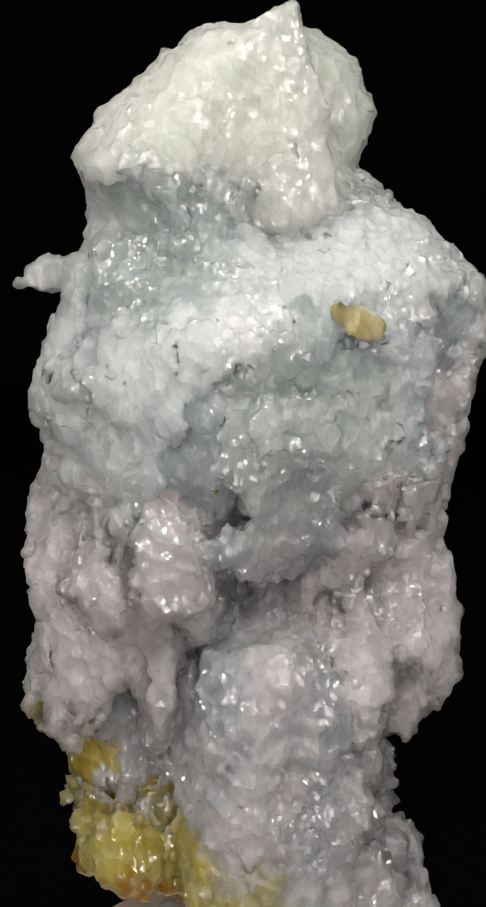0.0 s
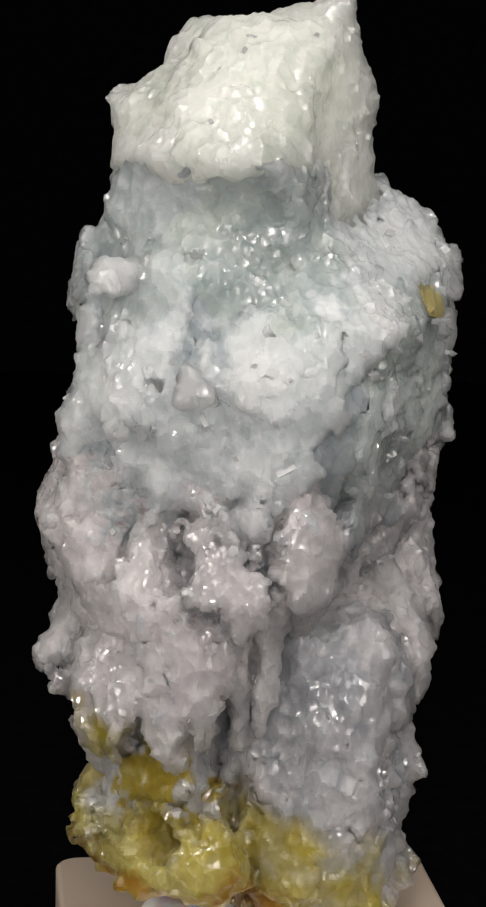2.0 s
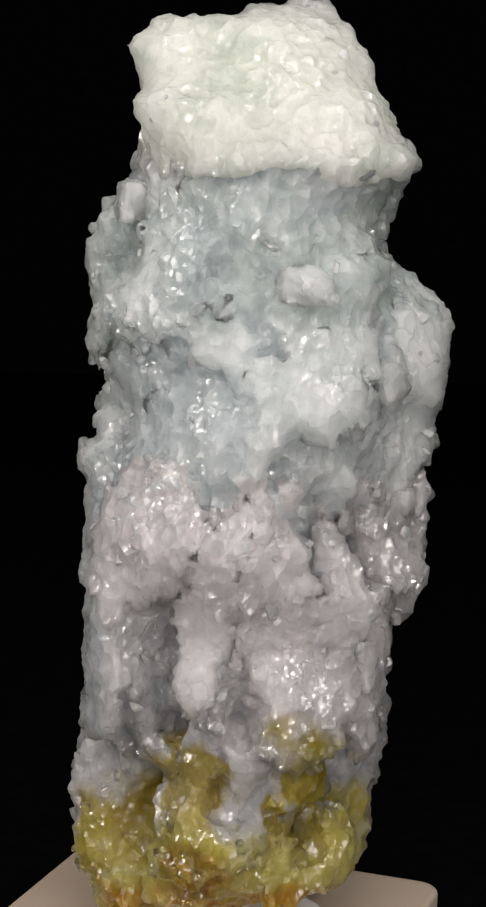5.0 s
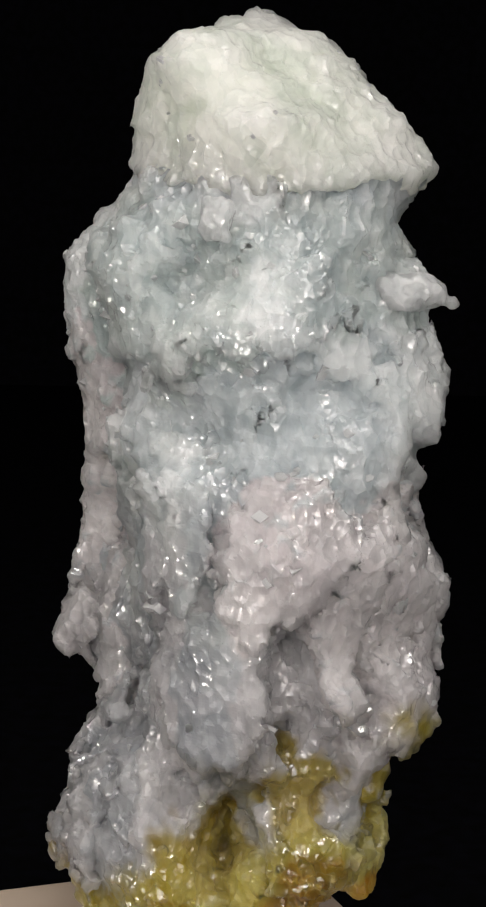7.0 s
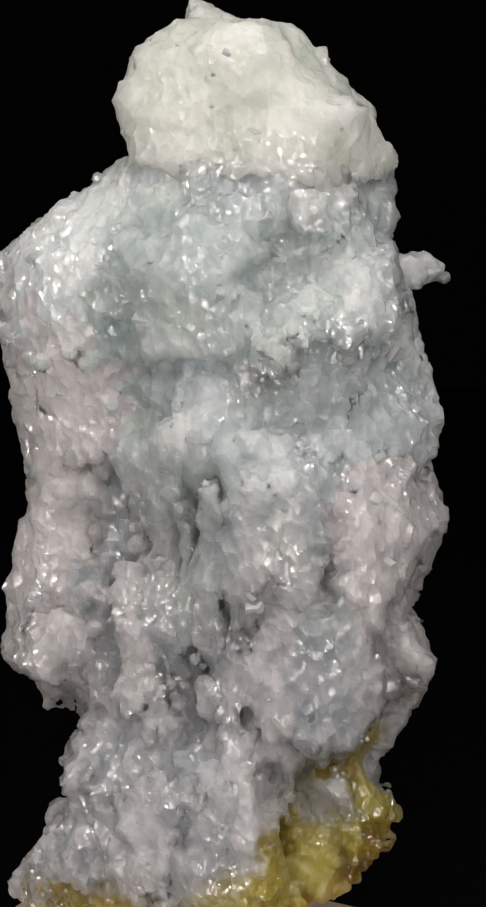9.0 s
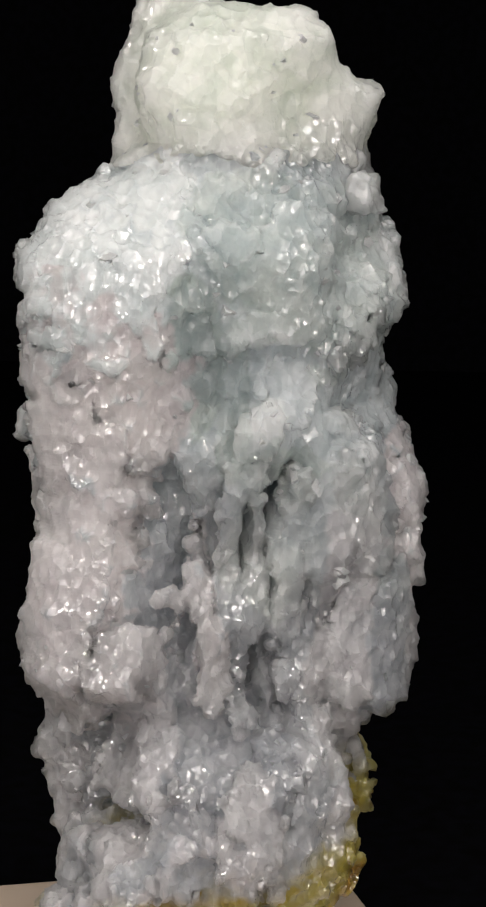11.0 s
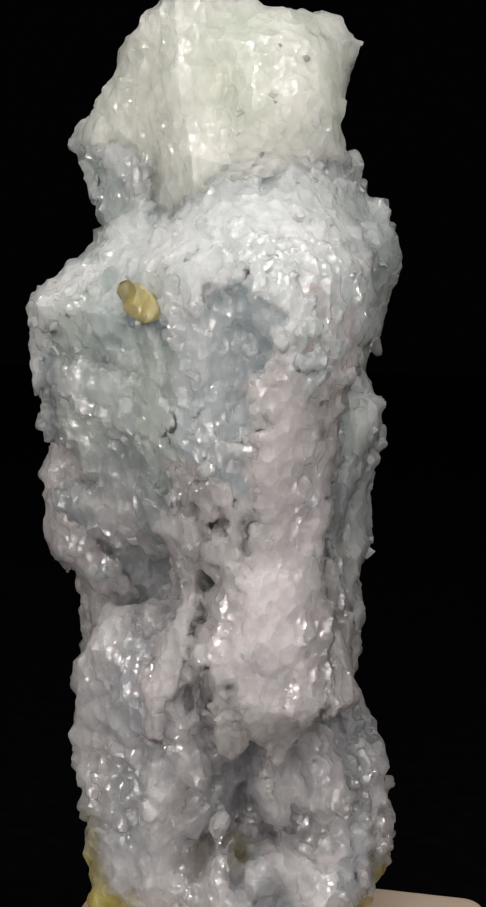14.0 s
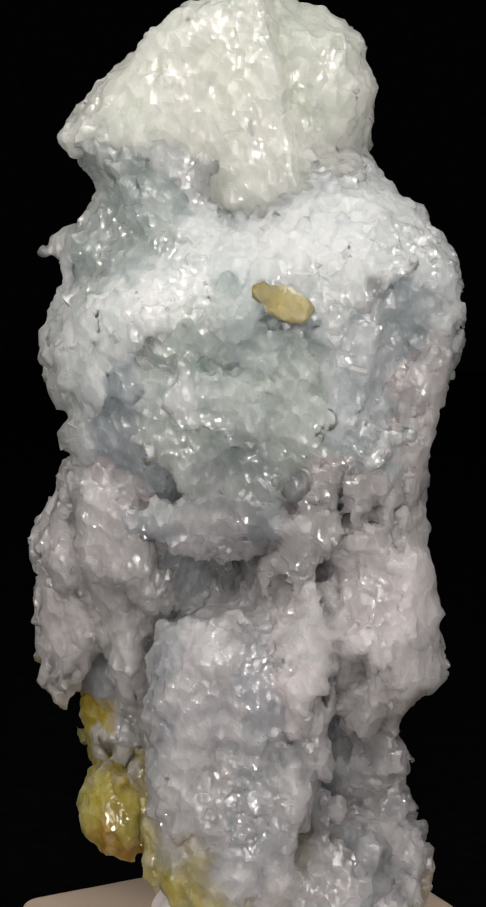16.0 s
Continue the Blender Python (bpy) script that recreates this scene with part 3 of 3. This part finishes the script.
def grown_body(x, y, z):
    d = core(x, y, z, lambda a, z: 3.6 * np.clip((2 - z) / 8, 0, 1) - 3.6 * np.clip((-30 - z) / 8, 0, 1))
    floor = -56.5 + 6 * np.clip(-x / 14 - 0.1, 0, 1) + 1.0 * vnoise(x, y, 0 * z, 5, 3)
    a, _ = polar(x, y)
    for _, az, lo, hi, reach, field in grown:
        k = np.nonzero((z > lo) & (z < hi) & (np.abs(across(a, az)) < reach))
        d[k] = smin(d[k], field(x[k], y[k], z[k]), 0.15)
    r = np.sqrt(x * x + y * y)
    for az, h, w, t, depth in CAVES:
        across_a = across(a, az)
        k = np.nonzero((np.abs(across_a) < w * 1.8) & (np.abs(z - h) < t * 1.8))
        hole = np.sqrt((across_a[k] / w) ** 2 + ((z[k] - h) / t) ** 2 + ((r[k] - outline(a[k], z[k])) / depth) ** 2) - 1
        hole = hole + 0.35 * vnoise(x[k], y[k], z[k], 2.6, 44) + 0.15 * vnoise(x[k], y[k], z[k], 1.1, 45)
        d[k] = smax(d[k], -hole * w, 0.3)
    return smax(smax(d, z - 36, 1.5), floor - z, 1.5)


body_mesh, body_p, body_n = solid(grown_body, (-30, -30, -59), (31, 30, 37), STEP, 0.09, 0.42, 1, True)
tint = np.zeros((len(body_p), 4), np.float32)
bx, by, bz = body_p.T
ba, _ = polar(bx, by)
for kind, az, lo, hi, reach, field in grown:
    k = np.nonzero((bz > lo) & (bz < hi) & (np.abs(across(ba, az)) < reach))
    if kind < 4:
        share = 0.1 if kind == 1 and reach > 15 else 1.0
        tint[k, kind] = np.maximum(tint[k, kind], share * np.clip(1.5 - field(bx[k], by[k], bz[k]) / 0.6, 0, 1))
tint[:, 2] *= 0.25 + 0.75 * terrace(bx, by, bz, 4, 21, 1.0)
crust = terrace(bx, by, bz, 9, 3, 1.4)
above = np.clip((bz + 8) / 10, 0, 1)
tint[:, 0] = np.maximum(tint[:, 0], 0.75 * crust * above)
tint[:, 1] = np.maximum(tint[:, 1], 0.5 * terrace(bx, by, bz, 7, 3, 3.6) * (1 - above))
# clearer, greyer windows between the milky crusts, and shade painted into the recesses under cap and dome: azimuth,
# height, half width, half height, strength
WINDOWS_AND_SHADE = [(-124, 27, 11, 8, 1.0), (26, 12, 3, 10, 1.0), (90, 22, 15, 11, 0.6), (48, 27, 9, 8, 0.7), (-70, -4, 8, 3.5, 1.0), (-60, 12, 6, 7, 0.8),
           (165, 26, 12, 8, 0.5), (60, -8, 9, 10, 0.8), (100, -9, 9, 9, 0.5), (40, 6, 3, 10, 0.6), (-172, 24, 8, 7, 0.6), (110, -36, 8, 5, 0.5)]
for az, h, w, t, strength in WINDOWS_AND_SHADE:
    d = np.sqrt((across(ba, az) / w) ** 2 + ((bz - h) / t) ** 2) + 0.3 * vnoise(bx, by, bz, 4, 17) + 0.12 * vnoise(bx, by, bz, 1.2, 18)
    inside = strength * np.clip((1.06 - d) / 0.1, 0, 1)
    tint[:, 3] = np.maximum(tint[:, 3], inside)
    tint[:, 0] *= 1 - inside
# iron stain that follows no crust: azimuth, height, half width, half height
for az, h, w, t in ((118, -44, 8, 6), (-164, -46, 9, 7), (150, -36, 5, 6), (40, -53, 8, 4)):
    d = np.sqrt((across(ba, az) / w) ** 2 + ((bz - h) / t) ** 2) + 0.45 * vnoise(bx, by, bz, 3.5, 27) + 0.15 * vnoise(bx, by, bz, 1.2, 28)
    tint[:, 2] = np.maximum(tint[:, 2], 0.9 * np.clip((1.1 - d) / 0.3, 0, 1))
layer = body_mesh.color_attributes.new("zone", "FLOAT_COLOR", "POINT")
layer.data.foreach_set("color", tint.ravel())
body = part("body", body_mesh, GREY, specimen, "glittering blue-grey, white and lavender crystal body")
cap_mesh, cap_p, cap_n = solid(cap, (-24, -22, 24), (20, 20, 58), STEP, 0.06, 0.3, 3, True)
cap_ob = part("cap", cap_mesh, CAP, specimen, "pale greenish white crystal cap")

for i, (name, material, label, az, top, bottom, width, off, thick, lean, drape) in enumerate(SHEETS):
    if name not in GROWN:
        field, lo, hi = sheet(az, top, bottom, width, off, thick, lean, i, 0.9, drape)
        part(name, solid(field, lo, hi, 0.25, 0.05, 0.3, i, True)[0], material, specimen, label)
for i, (name, material, label, az, r, z, ra, rz, rr) in enumerate(LUMPS):
    if name not in GROWN:
        field, lo, hi = lump(az, r, z, ra, rz, rr, i + 40, 5)
        part(name, solid(field, lo, hi, 0.25, 0.15, 0.32, i + 40, True)[0], material, specimen, label)

# ---- small cleavage crystals that catch the light ----


def shard(rng):
    """A blunt tapered prism, about one unit across: 5 or 6 sides and a slanting end."""
    n = rng.choice((4, 5, 6))
    bm = bmesh.new()
    w, t = rng.uniform(0.5, 0.8), rng.uniform(0.3, 0.6)
    low, high = [], []
    for k in range(n):
        b = 2 * math.pi * (k + rng.uniform(-0.18, 0.18)) / n
        x, y = w * math.cos(b), t * math.sin(b)
        low.append(bm.verts.new((x, y, -0.8)))
        high.append(bm.verts.new((x * 0.8, y * 0.8, 0.45 + 0.4 * x)))
    bm.faces.new(high)
    bm.faces.new(low[::-1])
    for k in range(n):
        bm.faces.new((low[k], low[(k + 1) % n], high[(k + 1) % n], high[k]))
    mesh = bpy.data.meshes.new("crystal")
    bm.to_mesh(mesh)
    bm.free()
    mesh.materials.append(GLASSY)
    return mesh


rng = random.Random(5)
SHARDS = [shard(rng) for _ in range(12)]


def set_crystal(parent, place, size, turn):
    ob = new("crystal", rng.choice(SHARDS))
    ob.parent = parent
    ob.matrix_basis = Matrix.LocRotScale(Vector(place) * MM, turn, (size * MM,) * 3)
    return ob


def scatter(parent, points, normals, count, lo, hi, small, large):
    fit = [i for i in range(len(points)) if lo < points[i][2] < hi]
    for i in rng.sample(fit, count):
        n = Vector(normals[i])
        turn = (n + 0.8 * Vector((rng.uniform(-1, 1), rng.uniform(-1, 1), rng.uniform(-1, 1)))).to_track_quat("Z", "Y")
        size = rng.uniform(small, large)
        set_crystal(parent, Vector(points[i]) - n * 0.3 * size, size, turn)


clean = tint[:, 2] < 0.1
scatter(body, body_p[clean], body_n[clean], 190, -14, 33, 0.5, 1.7)
scatter(body, body_p[clean], body_n[clean], 90, -36, -14, 0.4, 1.0)
scatter(cap_ob, cap_p, cap_n, 24, 35, 50, 0.5, 1.2)


# ---- motion ----


def motions():
    steps = [0.5 * k for k in range(33)]
    for thing, at in ((specimen, AXIS), (putty, AXIS), (base, Vector((0, 0, 0)))):
        walk(thing, [(t, pose(*at, 0, 0, TURN * t)) for t in steps])


putty.location = AXIS
motions()
